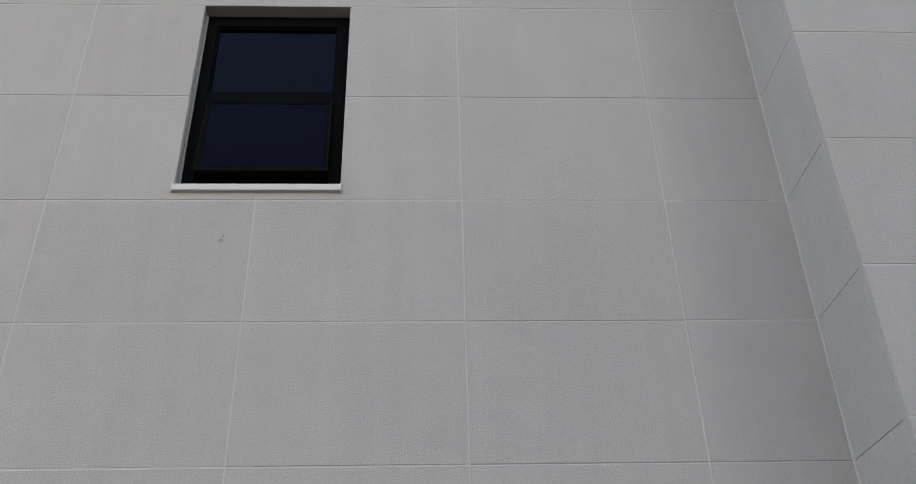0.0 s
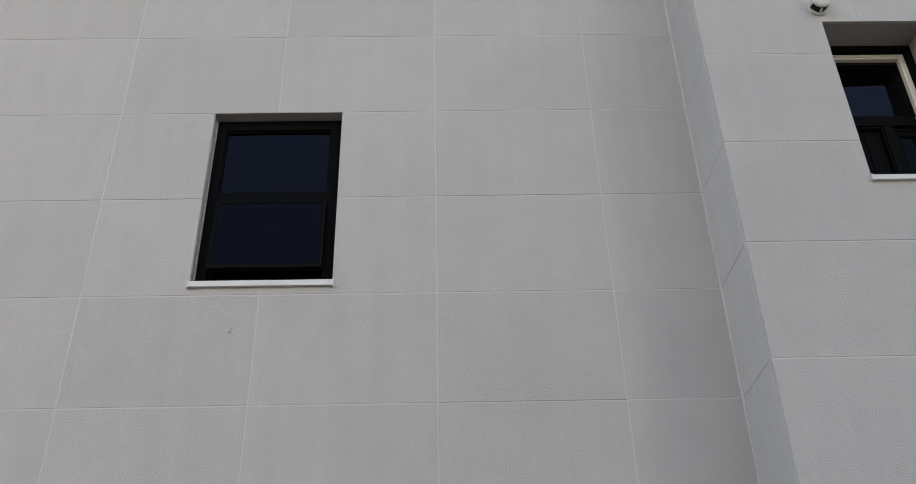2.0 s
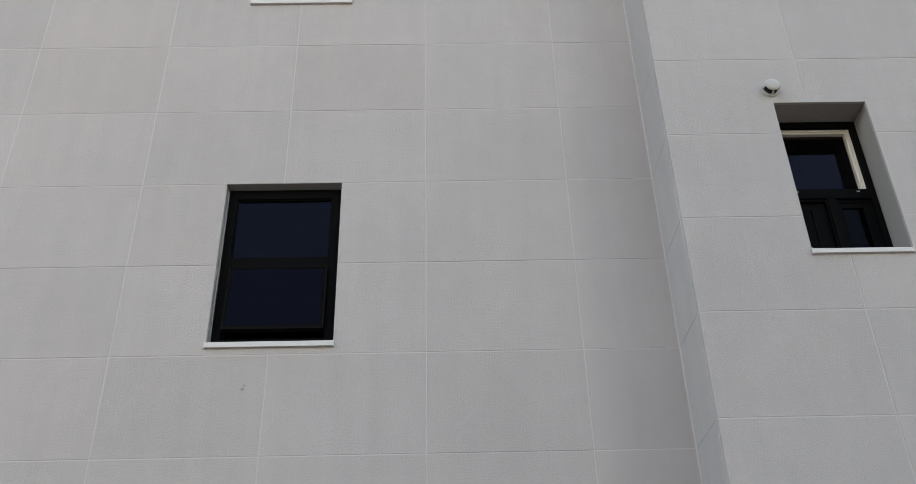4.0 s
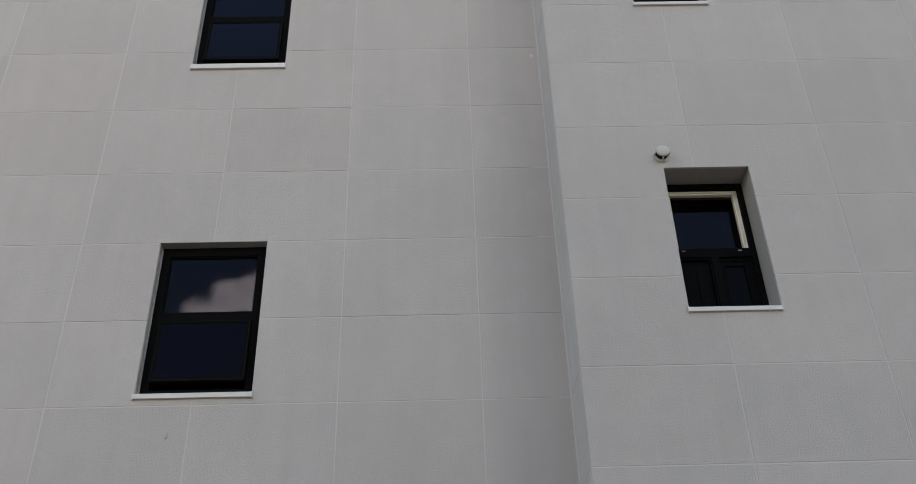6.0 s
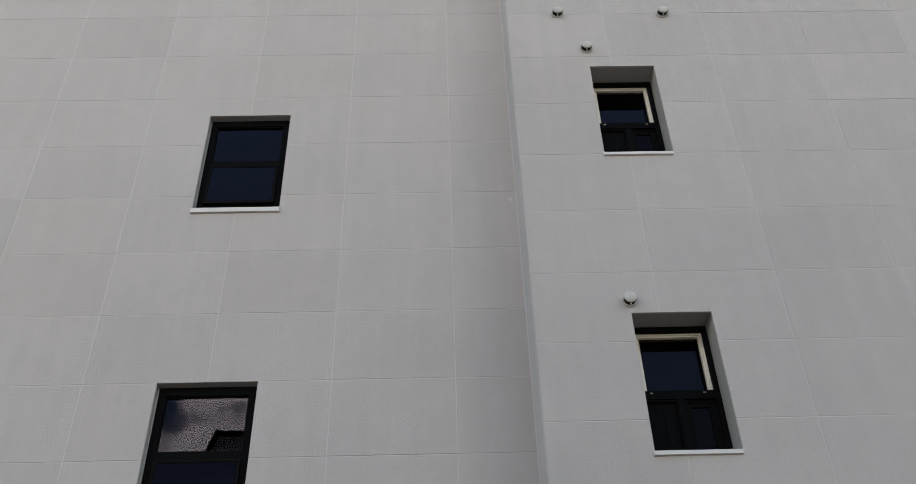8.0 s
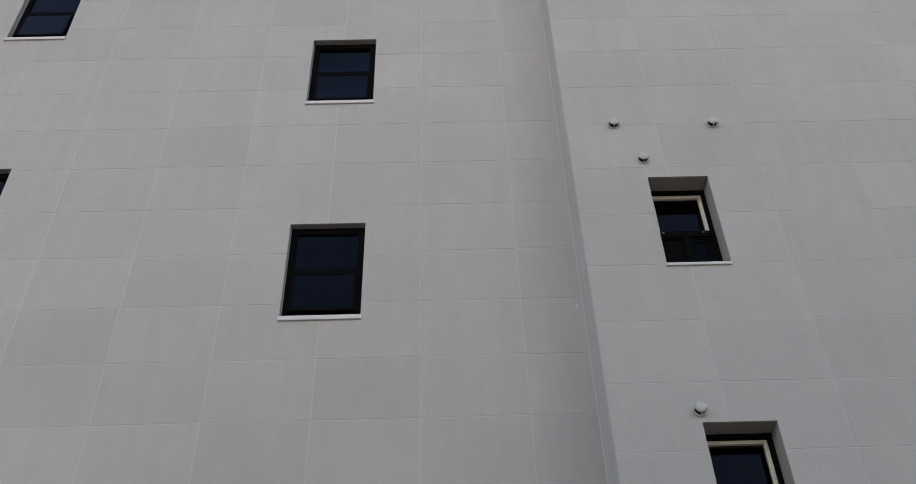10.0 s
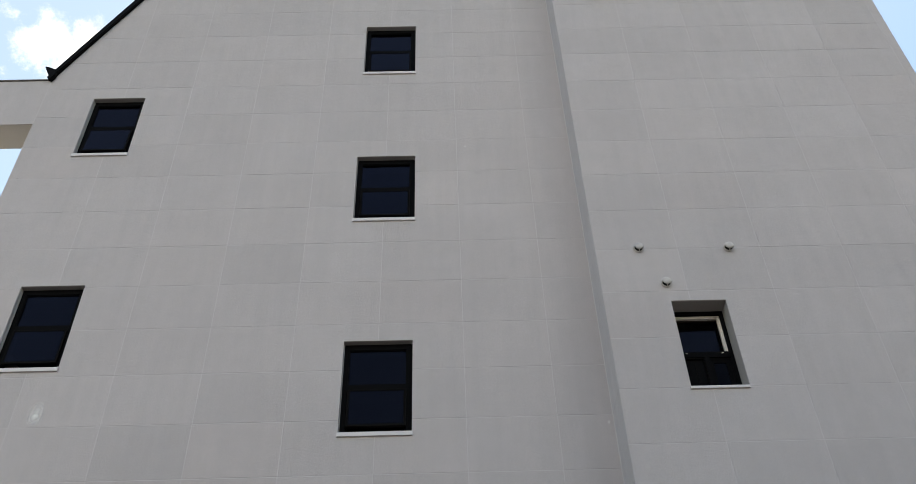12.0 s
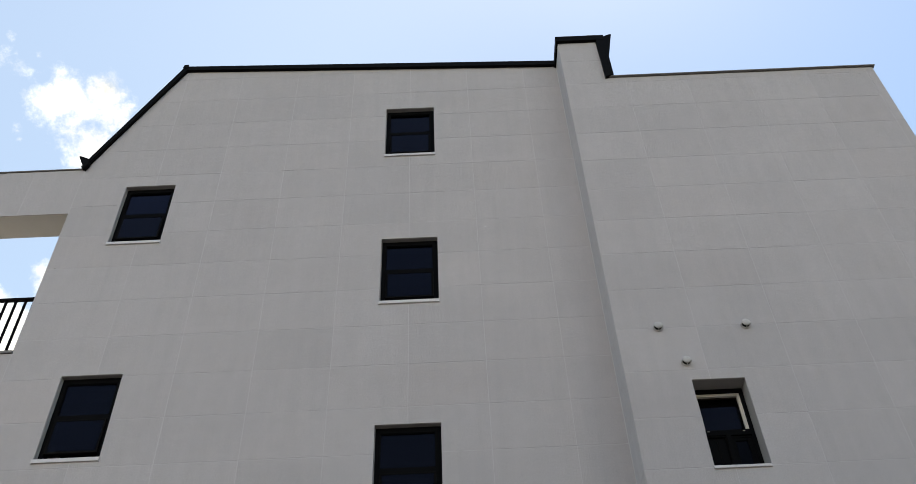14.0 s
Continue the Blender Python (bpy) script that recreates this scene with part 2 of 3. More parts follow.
# two darker glasses with a weaker shine, for the lower panes
DIM_GLASS = glazing("dim_glass", (0.10, 0.10, 0.12), 1.27, (0.58, 0.51, 0.70))
FAINT_GLASS = glazing("faint_glass", (0.06, 0.06, 0.07), 1.27, (0.42, 0.37, 0.42))


# ---- mesh helpers ----
def part(name, bm, mat, parent=None, label=""):
    bmesh.ops.recalc_face_normals(bm, faces=bm.faces)
    me = bpy.data.meshes.new(name)
    bm.to_mesh(me)
    bm.free()
    me.materials.append(mat)
    ob = new(name, me)
    ob.parent = parent
    return tagged(ob, label)


def empty(name, place):
    ob = new(name)
    ob.location = place
    ob.empty_display_size = 0.1
    return ob


def add_box(bm, a, b, bevel=0.0):
    lo, hi = [min(p, q) for p, q in zip(a, b)], [max(p, q) for p, q in zip(a, b)]
    made = bmesh.ops.create_cube(bm, size=1.0)["verts"]
    for v in made:
        v.co = [l + (c + 0.5) * (h - l) for l, c, h in zip(lo, v.co, hi)]
    if bevel:
        edges = {e for v in made for e in v.link_edges}
        bmesh.ops.bevel(bm, geom=list(edges), offset=bevel, segments=2, profile=0.6, affect="EDGES")
    return bm


def box(a, b, bevel=0.0):
    return add_box(bmesh.new(), a, b, bevel)


def prism(outline, y0, y1, bevel=0.0):
    """An outline in x and z, drawn out along y."""
    bm = bmesh.new()
    front = [bm.verts.new((x, y0, z)) for x, z in outline]
    rear = [bm.verts.new((x, y1, z)) for x, z in outline]
    bm.faces.new(front)
    bm.faces.new(rear[::-1])
    for k in range(len(outline)):
        n = (k + 1) % len(outline)
        bm.faces.new((front[k], rear[k], rear[n], front[n]))
    bmesh.ops.recalc_face_normals(bm, faces=bm.faces)
    if bevel:
        bmesh.ops.bevel(bm, geom=bm.edges[:], offset=bevel, segments=2, profile=0.6, affect="EDGES")
    return bm


def ring(x0, x1, z0, z1, left, right, low, top, y0, y1, bevel=0.0015):
    """A rectangular frame of four members, mitred, in one mesh."""
    bm = bmesh.new()
    outer, inner = [(x0, z0), (x1, z0), (x1, z1), (x0, z1)], [(x0 + left, z0 + low), (x1 - right, z0 + low), (x1 - right, z1 - top), (x0 + left, z1 - top)]
    loops = [[bm.verts.new((x, y, z)) for x, z in loop] for y in (y0, y1) for loop in (outer, inner)]
    for k in range(4):
        n = (k + 1) % 4
        for a, b in ((0, 1), (2, 3), (0, 2), (1, 3)):
            bm.faces.new((loops[a][k], loops[a][n], loops[b][n], loops[b][k]))
    bmesh.ops.recalc_face_normals(bm, faces=bm.faces)
    if bevel:
        bmesh.ops.bevel(bm, geom=bm.edges[:], offset=bevel, segments=1, affect="EDGES")
    return bm


def slab(u0, u1, v0, v1, holes, clips, depth, chamfer=0.0, closed=False, origin=(0.0, 0.0)):
    """A flat piece in x and z with holes and slanting cuts, facing -y, from y = 0 to y = depth. None where nothing is left."""
    us = sorted({u0, u1, *(h[k] for h in holes for k in (0, 1) if u0 < h[k] < u1)})
    vs = sorted({v0, v1, *(h[k] for h in holes for k in (2, 3) if v0 < h[k] < v1)})
    bm, made = bmesh.new(), {}

    def corner(u, v):
        if (u, v) not in made:
            made[u, v] = bm.verts.new((u, 0, v))
        return made[u, v]

    for a, b in zip(us, us[1:]):
        for c, d in zip(vs, vs[1:]):
            mu, mv = (a + b) / 2, (c + d) / 2
            if not any(h[0] < mu < h[1] and h[2] < mv < h[3] for h in holes):
                bm.faces.new((corner(a, c), corner(b, c), corner(b, d), corner(a, d)))
    for (pu, pv), (nu, nv) in clips:
        bmesh.ops.bisect_plane(bm, geom=bm.verts[:] + bm.edges[:] + bm.faces[:], dist=1e-5, plane_co=(pu, 0, pv), plane_no=(nu, 0, nv), clear_outer=True)
    if not bm.faces or sum(f.calc_area() for f in bm.faces) < 4e-4:
        bm.free()
        return None
    bmesh.ops.delete(bm, geom=[v for v in bm.verts if not v.link_faces], context="VERTS")
    edges = [e for e in bm.edges if len(e.link_faces) == 1]
    inward, rim, rear = {}, {}, {}
    for e in edges:
        mid = (e.verts[0].co + e.verts[1].co) / 2
        along = (e.verts[1].co - e.verts[0].co).normalized()
        n = Vector((-along.z, 0, along.x))
        if (e.link_faces[0].calc_center_median() - mid).dot(n) < 0:
            n = -n
        for v in e.verts:
            inward.setdefault(v, []).append(n)
    for v, normals in inward.items():
        rim[v] = bm.verts.new(v.co + Vector((0, chamfer, 0))) if chamfer else v
        rear[v] = bm.verts.new(v.co + Vector((0, depth, 0)))
    if chamfer:
        for v, normals in inward.items():
            a, b = normals[0], normals[-1]
            total = a + b
            v.co += total * (chamfer * 0.8 / max(0.3, 1 + a.dot(b)))
    for e in edges:
        p, q = e.verts
        if chamfer:
            bm.faces.new((p, q, rim[q], rim[p]))
        bm.faces.new((rim[p], rim[q], rear[q], rear[p]))
    if closed:
        for f in [f for f in bm.faces if all(abs(v.co.y) < 1e-6 for v in f.verts)]:
            for v in f.verts:
                if v not in rear:
                    rear[v] = bm.verts.new(v.co + Vector((0, depth, 0)))
            bm.faces.new([rear[v] for v in f.verts][::-1])
    bmesh.ops.translate(bm, verts=bm.verts, vec=(-origin[0], 0, -origin[1]))
    return bm


# ---- plan of the house ----
Y_MAIN, Y_WING = 3.328, 2.884        # faces of the two walls
X_EDGE, X_STEP, X_END = -5.44, 1.602, 6.225
X_FAR = -9.6
EAVE, PEAK_X, PEAK_Z, TOP_R = 12.420, -4.405, 14.820, 14.540
WING_TOP, TOWER_X, TOWER_TOP = 13.525, 2.21, 14.525
ROW0, ROW, COL = 3.870, 0.596, 0.90
JOINT = 0.0033
DEEP = 0.020

#           x0      x1      z0      z1
W_OPEN = [(-1.114, -0.386, 3.936, 5.061), (-1.114, -0.389, 6.698, 7.816), (-1.114, -0.380, 9.607, 10.722), (-1.114, -0.389, 12.462, 13.588)]
V_OPEN = [(-4.756, -4.048, 7.550, 8.674), (-4.756, -4.058, 10.864, 12.004)]
R_OPEN = [(2.298, 2.866, 4.244, 5.302), (2.300, 2.866, 6.858, 7.912)]
slope = ((X_EDGE, EAVE), (-(PEAK_Z - EAVE), PEAK_X - X_EDGE))
ridge = ((PEAK_X, PEAK_Z), (PEAK_Z - TOP_R, X_STEP - PEAK_X))
TERRACE = (X_FAR - 1, X_EDGE, 9.05, 11.49)


def body(name, x0, x1, z0, z1, holes, clips, y, thick, label):
    wide = [(h[0] - 0.003, h[1] + 0.003, h[2] - 0.003, h[3] + 0.003) for h in holes]
    bm = slab(x0, x1, z0, z1, wide, clips, thick, 0.0, True)
    ob = part(name, bm, SEAL, None, label)
    # shade of the reveals put into their faces; the brighter terrace soffit stays pale
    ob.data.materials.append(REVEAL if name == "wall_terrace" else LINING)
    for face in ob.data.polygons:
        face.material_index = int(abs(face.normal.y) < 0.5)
    ob.location.y = y + 0.0018
    return tagged(ob, "", "wall", "", "structure")


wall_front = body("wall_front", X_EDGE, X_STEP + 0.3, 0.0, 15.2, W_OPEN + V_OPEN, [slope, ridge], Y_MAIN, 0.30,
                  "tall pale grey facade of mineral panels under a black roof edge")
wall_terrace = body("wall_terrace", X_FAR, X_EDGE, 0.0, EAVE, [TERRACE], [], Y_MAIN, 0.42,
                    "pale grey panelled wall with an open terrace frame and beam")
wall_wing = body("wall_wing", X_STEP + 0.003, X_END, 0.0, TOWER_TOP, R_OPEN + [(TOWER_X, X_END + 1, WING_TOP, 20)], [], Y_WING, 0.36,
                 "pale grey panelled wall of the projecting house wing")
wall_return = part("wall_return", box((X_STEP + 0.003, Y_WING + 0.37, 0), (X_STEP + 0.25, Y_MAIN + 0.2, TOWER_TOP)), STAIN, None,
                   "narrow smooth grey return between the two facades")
wall_wing.data.materials.append(RETURN)
for face in wall_wing.data.polygons:
    if face.normal.x < -0.9 and face.center.x < X_STEP + 0.1:
        face.material_index = 2
tagged(wall_return, "", "wall", "", "structure")

part("corner_bead", box((X_STEP - 0.007, Y_MAIN - 0.005, 0), (X_STEP + 0.004, Y_MAIN + 0.004, TOWER_TOP), 0.002), BEAD, wall_return, "pale sealant bead in the corner")

# closing walls, roofs and ground
closing = [
    ("wall_rear", (X_FAR, 11.0, 0), (X_END, 11.3, 13.0)),
    ("wall_gable", (X_EDGE, Y_MAIN + 0.31, 0), (X_EDGE + 0.25, 11.0, EAVE)),
    ("wall_wing_side", (X_END - 0.25, Y_WING + 0.37, 0), (X_END - 0.004, 11.0, WING_TOP - 0.01)),
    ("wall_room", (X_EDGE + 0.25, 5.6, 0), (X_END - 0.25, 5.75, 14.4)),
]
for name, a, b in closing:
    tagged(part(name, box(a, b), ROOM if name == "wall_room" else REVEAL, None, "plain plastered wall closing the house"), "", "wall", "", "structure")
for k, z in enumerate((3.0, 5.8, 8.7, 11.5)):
    tagged(part(f"floor_{k + 1}", box((X_EDGE + 0.25, Y_MAIN + 0.31, z - 0.2), (X_STEP, 5.6, z)), ROOM, None, "bare storey floor inside the house, coloured dark like an unlit room"), "", "floor", "", "structure")
roof = part("roof", prism([(X_EDGE, EAVE), (PEAK_X, PEAK_Z), (X_STEP, TOP_R), (TOWER_X + 0.1, TOP_R), (TOWER_X + 0.1, 13.2), (TOWER_X, 13.2), (TOWER_X, TOP_R - 0.15),
                           (X_STEP, TOP_R - 0.15), (PEAK_X + 0.1, PEAK_Z - 0.17), (X_EDGE + 0.15, EAVE)], Y_MAIN + 0.31, 11.0), METAL, None, "black standing metal mansard roof of the house")
tagged(roof, "", "roof", "", "structure")
tagged(part("roof_wing", box((TOWER_X, Y_WING + 0.37, 13.0), (X_END - 0.25, 11.0, 13.15)), COPING, None, "flat grey roof behind the wing parapet"), "", "roof", "", "structure")
tagged(part("floor_terrace", box((X_FAR, Y_MAIN + 0.43, 8.7), (X_EDGE, 11.0, 8.95)), FLOOR, None, "pale tiled terrace floor in the sun"), "", "floor", "", "structure")
ground_mesh = bmesh.new()
bmesh.ops.create_grid(ground_mesh, x_segments=40, y_segments=40, size=600.0)
tagged(part("ground", ground_mesh, GROUND, None, "worn grey paving round the house"), "", "ground", "", "structure")


# ---- roof edges ----
def roof_edge():
    """Folded black metal along the slope, the ridge and round the raised corner."""
    rim = empty("roof_edge", (X_EDGE, Y_MAIN, EAVE))
    at = Matrix.Translation((-X_EDGE, -Y_MAIN, -EAVE))

    def piece(name, bm, label=""):
        bm.transform(at)
        return part(name, bm, METAL, rim, label)

    run = Vector((PEAK_X - X_EDGE, PEAK_Z - EAVE)).normalized()
    off = Vector((-run.y, run.x)) * 0.064
    y0, y1 = Y_MAIN - 0.055, Y_MAIN + 0.40
    piece("slope_fascia", prism([(X_EDGE - 0.02, EAVE - 0.02), (PEAK_X + 0.02, PEAK_Z), (PEAK_X - 0.01, PEAK_Z + 0.095), (PEAK_X + off.x, PEAK_Z + off.y), (X_EDGE + off.x, EAVE + off.y)], y0, y1, 0.004))
    piece("ridge_fascia", prism([(PEAK_X + 0.015, PEAK_Z), (X_STEP - 0.028, TOP_R), (X_STEP - 0.028, TOP_R + 0.112), (PEAK_X - 0.01, PEAK_Z + 0.105)], y0 + 0.002, y1 - 0.01, 0.004))
    piece("ridge_cap", prism([(PEAK_X - 0.060, PEAK_Z + 0.05), (PEAK_X + 0.025, PEAK_Z + 0.05), (PEAK_X + 0.025, PEAK_Z + 0.135), (PEAK_X - 0.045, PEAK_Z + 0.135)], y0 - 0.012, y1 + 2.0, 0.006))
    piece("return_fascia", box((X_STEP - 0.030, Y_WING - 0.05, TOWER_TOP - 0.012), (X_STEP + 0.05, Y_MAIN + 0.1, TOWER_TOP + 0.124), 0.004))
    piece("tower_fascia", box((X_STEP + 0.045, Y_WING - 0.052, TOWER_TOP - 0.010), (TOWER_X + 0.12, Y_WING + 0.4, TOWER_TOP + 0.122), 0.004))
    piece("tower_side_fascia", prism([(TOWER_X, WING_TOP - 0.02), (TOWER_X + 0.128, WING_TOP + 0.03), (TOWER_X + 0.128, TOWER_TOP - 0.012), (TOWER_X - 0.012, TOWER_TOP - 0.012)], Y_WING - 0.050, Y_WING + 0.4, 0.004))
    piece("gutter", prism([(TOWER_X + 0.125, TOWER_TOP - 0.42), (TOWER_X + 0.145, TOWER_TOP - 0.42), (TOWER_X + 0.275, TOWER_TOP + 0.245), (TOWER_X + 0.245, TOWER_TOP + 0.245), (TOWER_X + 0.120, TOWER_TOP + 0.185)], Y_WING + 0.02, 11.0, 0.004), "flared black metal gutter")
    piece("gutter", prism([(X_EDGE, EAVE - 0.035), (X_EDGE + 0.045, EAVE + 0.05), (X_EDGE + 0.045, EAVE + 0.16), (X_EDGE - 0.105, EAVE + 0.235), (X_EDGE - 0.13, EAVE + 0.23)], Y_MAIN - 0.075, 11.0, 0.004), "flared black metal gutter")
    return tagged(rim, "black folded metal roof edge with flared gutters", "roof edge", "", "structure")


roof_edge()


def copings():
    cap = empty("wing_coping", (X_END, Y_WING, WING_TOP))
    stops = [TOWER_X + 0.02, 2.85, 3.98, 5.12, X_END + 0.035]
    for a, b in zip(stops, stops[1:]):
        part("coping_sheet", box((a + 0.002 - X_END, -0.036, 0.004), (b - 0.002 - X_END, 0.40, 0.024), 0.003), COPING, cap)
    tagged(cap, "thin grey metal coping on the wing parapet", "coping", "", "structure")
    cap = empty("terrace_coping", (X_EDGE, Y_MAIN, EAVE))
    part("coping_sheet", box((X_FAR - X_EDGE, -0.02, 0.004), (-0.01, 0.45, 0.020), 0.003), COPING, cap)
    tagged(cap, "thin grey metal coping on the terrace beam", "coping", "", "structure")
    cap = empty("terrace_sill", (X_EDGE, Y_MAIN, 9.05))
    part("coping_sheet", box((X_FAR - X_EDGE, -0.02, 0.0), (-0.004, 0.44, 0.035), 0.003), COPING, cap)
    tagged(cap, "grey metal sill under the terrace railing", "coping", "", "structure")


copings()


def railing():
    rail = empty("terrace_railing", (X_EDGE, Y_MAIN + 0.06, 9.085))
    part("top_rail", box((X_FAR - X_EDGE, -0.025, 0.862), (-0.006, 0.025, 0.896), 0.003), BLACK, rail)
    part("end_post", box((-0.030, -0.018, 0.0), (-0.008, 0.018, 0.860), 0.002), BLACK, rail)
    base = None
    for k in range(33):
        if base is None:
            base = part("baluster", box((-0.0095, -0.018, 0.0), (0.0095, 0.018, 0.860), 0.002), BLACK, rail)
            bar = base
        else:
            bar = new("baluster", base.data)
            bar.parent = rail
        bar.location.x = -0.130 - 0.122 * k
    tagged(rail, "black steel terrace railing with upright flat bars", "railing")


railing()


# ---- windows ----
def sash_window(number, opening, tilt, label):
    """Fixed light above, top-hung sash below, in a black frame set back from the wall, on a white sill."""
    x0, x1, z0, z1 = opening
    w, h = x1 - x0, z1 - z0
    win = empty(f"window_{number}", (x0, Y_MAIN + 0.072, z0))
    low = 0.510 * h
    part("window_frame", ring(0, w, 0, h, 0.057, 0.066, 0.068, 0.066, 0.0, 0.07), BLACK, win)
    part("transom", box((0.056, 0.001, low - 0.022), (w - 0.065, 0.06, low + 0.049), 0.0015), BLACK, win)
    part("glazing_bead", ring(0.056, w - 0.065, low + 0.048, h - 0.065, 0.009, 0.009, 0.009, 0.009, 0.012, 0.05), BLACK, win)
    part("pane", box((0.063, 0.024, low + 0.055), (w - 0.072, 0.028, h - 0.072)), GLASS, win, "dark reflecting fixed pane")
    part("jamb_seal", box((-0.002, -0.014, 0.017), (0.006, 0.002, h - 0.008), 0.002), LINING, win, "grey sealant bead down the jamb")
    drop = low - 0.134
    slip = 0.006 if number == 1 else 0.019
    wide = w - 0.130
    sash = part("sash", ring(0, wide, -drop, 0, 0.010, 0.010, 0.012, 0.009, 0.0, 0.045), EDGE, win, "slightly open top-hung sash")
    sash.location, sash.rotation_euler = (0.065, -0.020, low - 0.024), (radians(-tilt), 0, 0)
    part("gasket", ring(0.009, wide - 0.009, -drop + 0.011, -0.008, 0.016, 0.016, 0.016, 0.012, 0.0035, 0.02), BLACK, sash, "black rubber glazing gasket")
    part("pane", box((0.022, 0.006, -drop + 0.024), (wide - 0.022, 0.010, -0.018)), DIM_GLASS if tilt > 4 else GLASS, sash, "dark reflecting pane")
    part("drip_lip", box((0.004, -0.005, -drop - 0.005), (wide - 0.004, 0.02, -drop + 0.002), 0.001), EDGE, sash)
    part("stop_bead", ring(0.050, w - 0.050, 0.058, low - 0.003, 0.022, 0.022, 0.022, 0.01, 0.03, 0.068), BLACK, win)
    sill = part("window_sill", box((-0.004, -0.092, -0.017 - slip), (w + 0.005, 0.03, 0.010), 0.003), SILL, win, "white projecting window sill")
    for x in (-0.006, w + 0.001):
        part("end_cap", box((x, -0.095, -0.023 - slip), (x + 0.006, -0.062, 0.013), 0.0015), SILL, sill)
    return tagged(win, label, "window", "sash windows", "structure")


LOOK = "black-framed two-light window with white sill in pale wall"
for number, (opening, tilt) in enumerate(zip(W_OPEN + V_OPEN, (4.2, 2.0, 1.2, 1.2, 2.0, 3.5)), 1):
    sash_window(number, opening, tilt, LOOK)


def deep_window(number, opening, label):
    """Black frame far back in a deep reveal: a light with a white inner frame above, two narrow lights below."""
    x0, x1, z0, z1 = opening
    w, h = x1 - x0, z1 - z0
    win = empty(f"window_{number}", (x0, Y_WING + 0.192, z0))
    t0, t1 = 0.474, 0.540
    part("window_frame", ring(0, w, 0, h, 0.030, 0.036, 0.05, 0.042, 0.0, 0.030), BLACK, win)
    part("transom", box((0.029, 0.001, t0), (w - 0.029, 0.075, t1), 0.0015), BLACK, win)
    inner = part("inner_frame", ring(0.018, w - 0.026, t1 - 0.05, h - 0.030, 0.040, 0.026, 0.03, 0.025, 0.031, 0.045), WHITE, win, "white stepped inner frame")
    part("step", ring(0.052, w - 0.046, t1 - 0.04, h - 0.050, 0.022, 0.018, 0.02, 0.018, 0.038, 0.068), WHITE, inner)
    part("inner_sash", ring(0.066, w - 0.054, t1 - 0.05, h - 0.060, 0.018, 0.012, 0.03, 0.022, 0.069, 0.090), BROWN, win, "dark brown inner sash")
    part("pane", box((0.080, 0.078, t1 - 0.03), (w - 0.062, 0.082, h - 0.076)), GLASS, win, "dark reflecting pane")
    mid = 0.289
    part("mullion", box((mid - 0.026, 0.003, 0.05), (mid + 0.024, 0.048, t0 + 0.001), 0.0015), BLACK, win)
    left = part("louvre_light", ring(0.030, mid - 0.026, 0.05, t0, 0.020, 0.012, 0.016, 0.016, 0.012, 0.048), BLACK, win)
    # opaque black sheet stands in for a glass pane without reflection
    part("black_pane", box((0.046, 0.034, 0.062), (mid - 0.036, 0.040, t0 - 0.012)), BLACK, left, "opaque black sheet in place of a dark glass pane")
    part("light_border", ring(0.040, mid - 0.030, 0.056, t0 - 0.006, 0.003, 0.004, 0.003, 0.004, 0.009, 0.02, 0.0), EDGE, left)
    part("stile", box((0.160, 0.026, 0.060), (0.165, 0.036, t0 - 0.060), 0.001), EDGE, left)
    right = part("casement", ring(mid + 0.024, w - 0.030, 0.05, t0 - 0.002, 0.018, 0.018, 0.018, 0.022, 0.020, 0.048), BLACK, win)
    part("casement_frame", ring(mid + 0.040, w - 0.046, 0.064, t0 - 0.022, 0.020, 0.046, 0.022, 0.034, 0.026, 0.048), BLACK, right)
    part("pane", box((mid + 0.056, 0.036, 0.08), (w - 0.088, 0.040, t0 - 0.05)), FAINT_GLASS, right, "dark reflecting pane")
    for x in (0.091, w - 0.108):
        part("drain_cap", box((x - 0.011, -0.002, t1 - 0.021), (x + 0.011, 0.006, t1 - 0.016), 0.002), WHITE, win, "small white drain cap")
    sill = part("window_sill", box((-0.008, -0.210, -0.031), (w - 0.010, 0.03, -0.002), 0.003), SILL, win, "white projecting window sill")
    for x in (-0.011, w - 0.013):
        part("end_cap", box((x, -0.214, -0.036), (x + 0.006, -0.18, 0.001), 0.0015), SILL, sill)
    return tagged(win, label, "window", "deep windows", "structure")


for number, opening in enumerate(R_OPEN, 7):
    deep_window(number, opening, "narrow black window in a deep pale reveal with white sill")


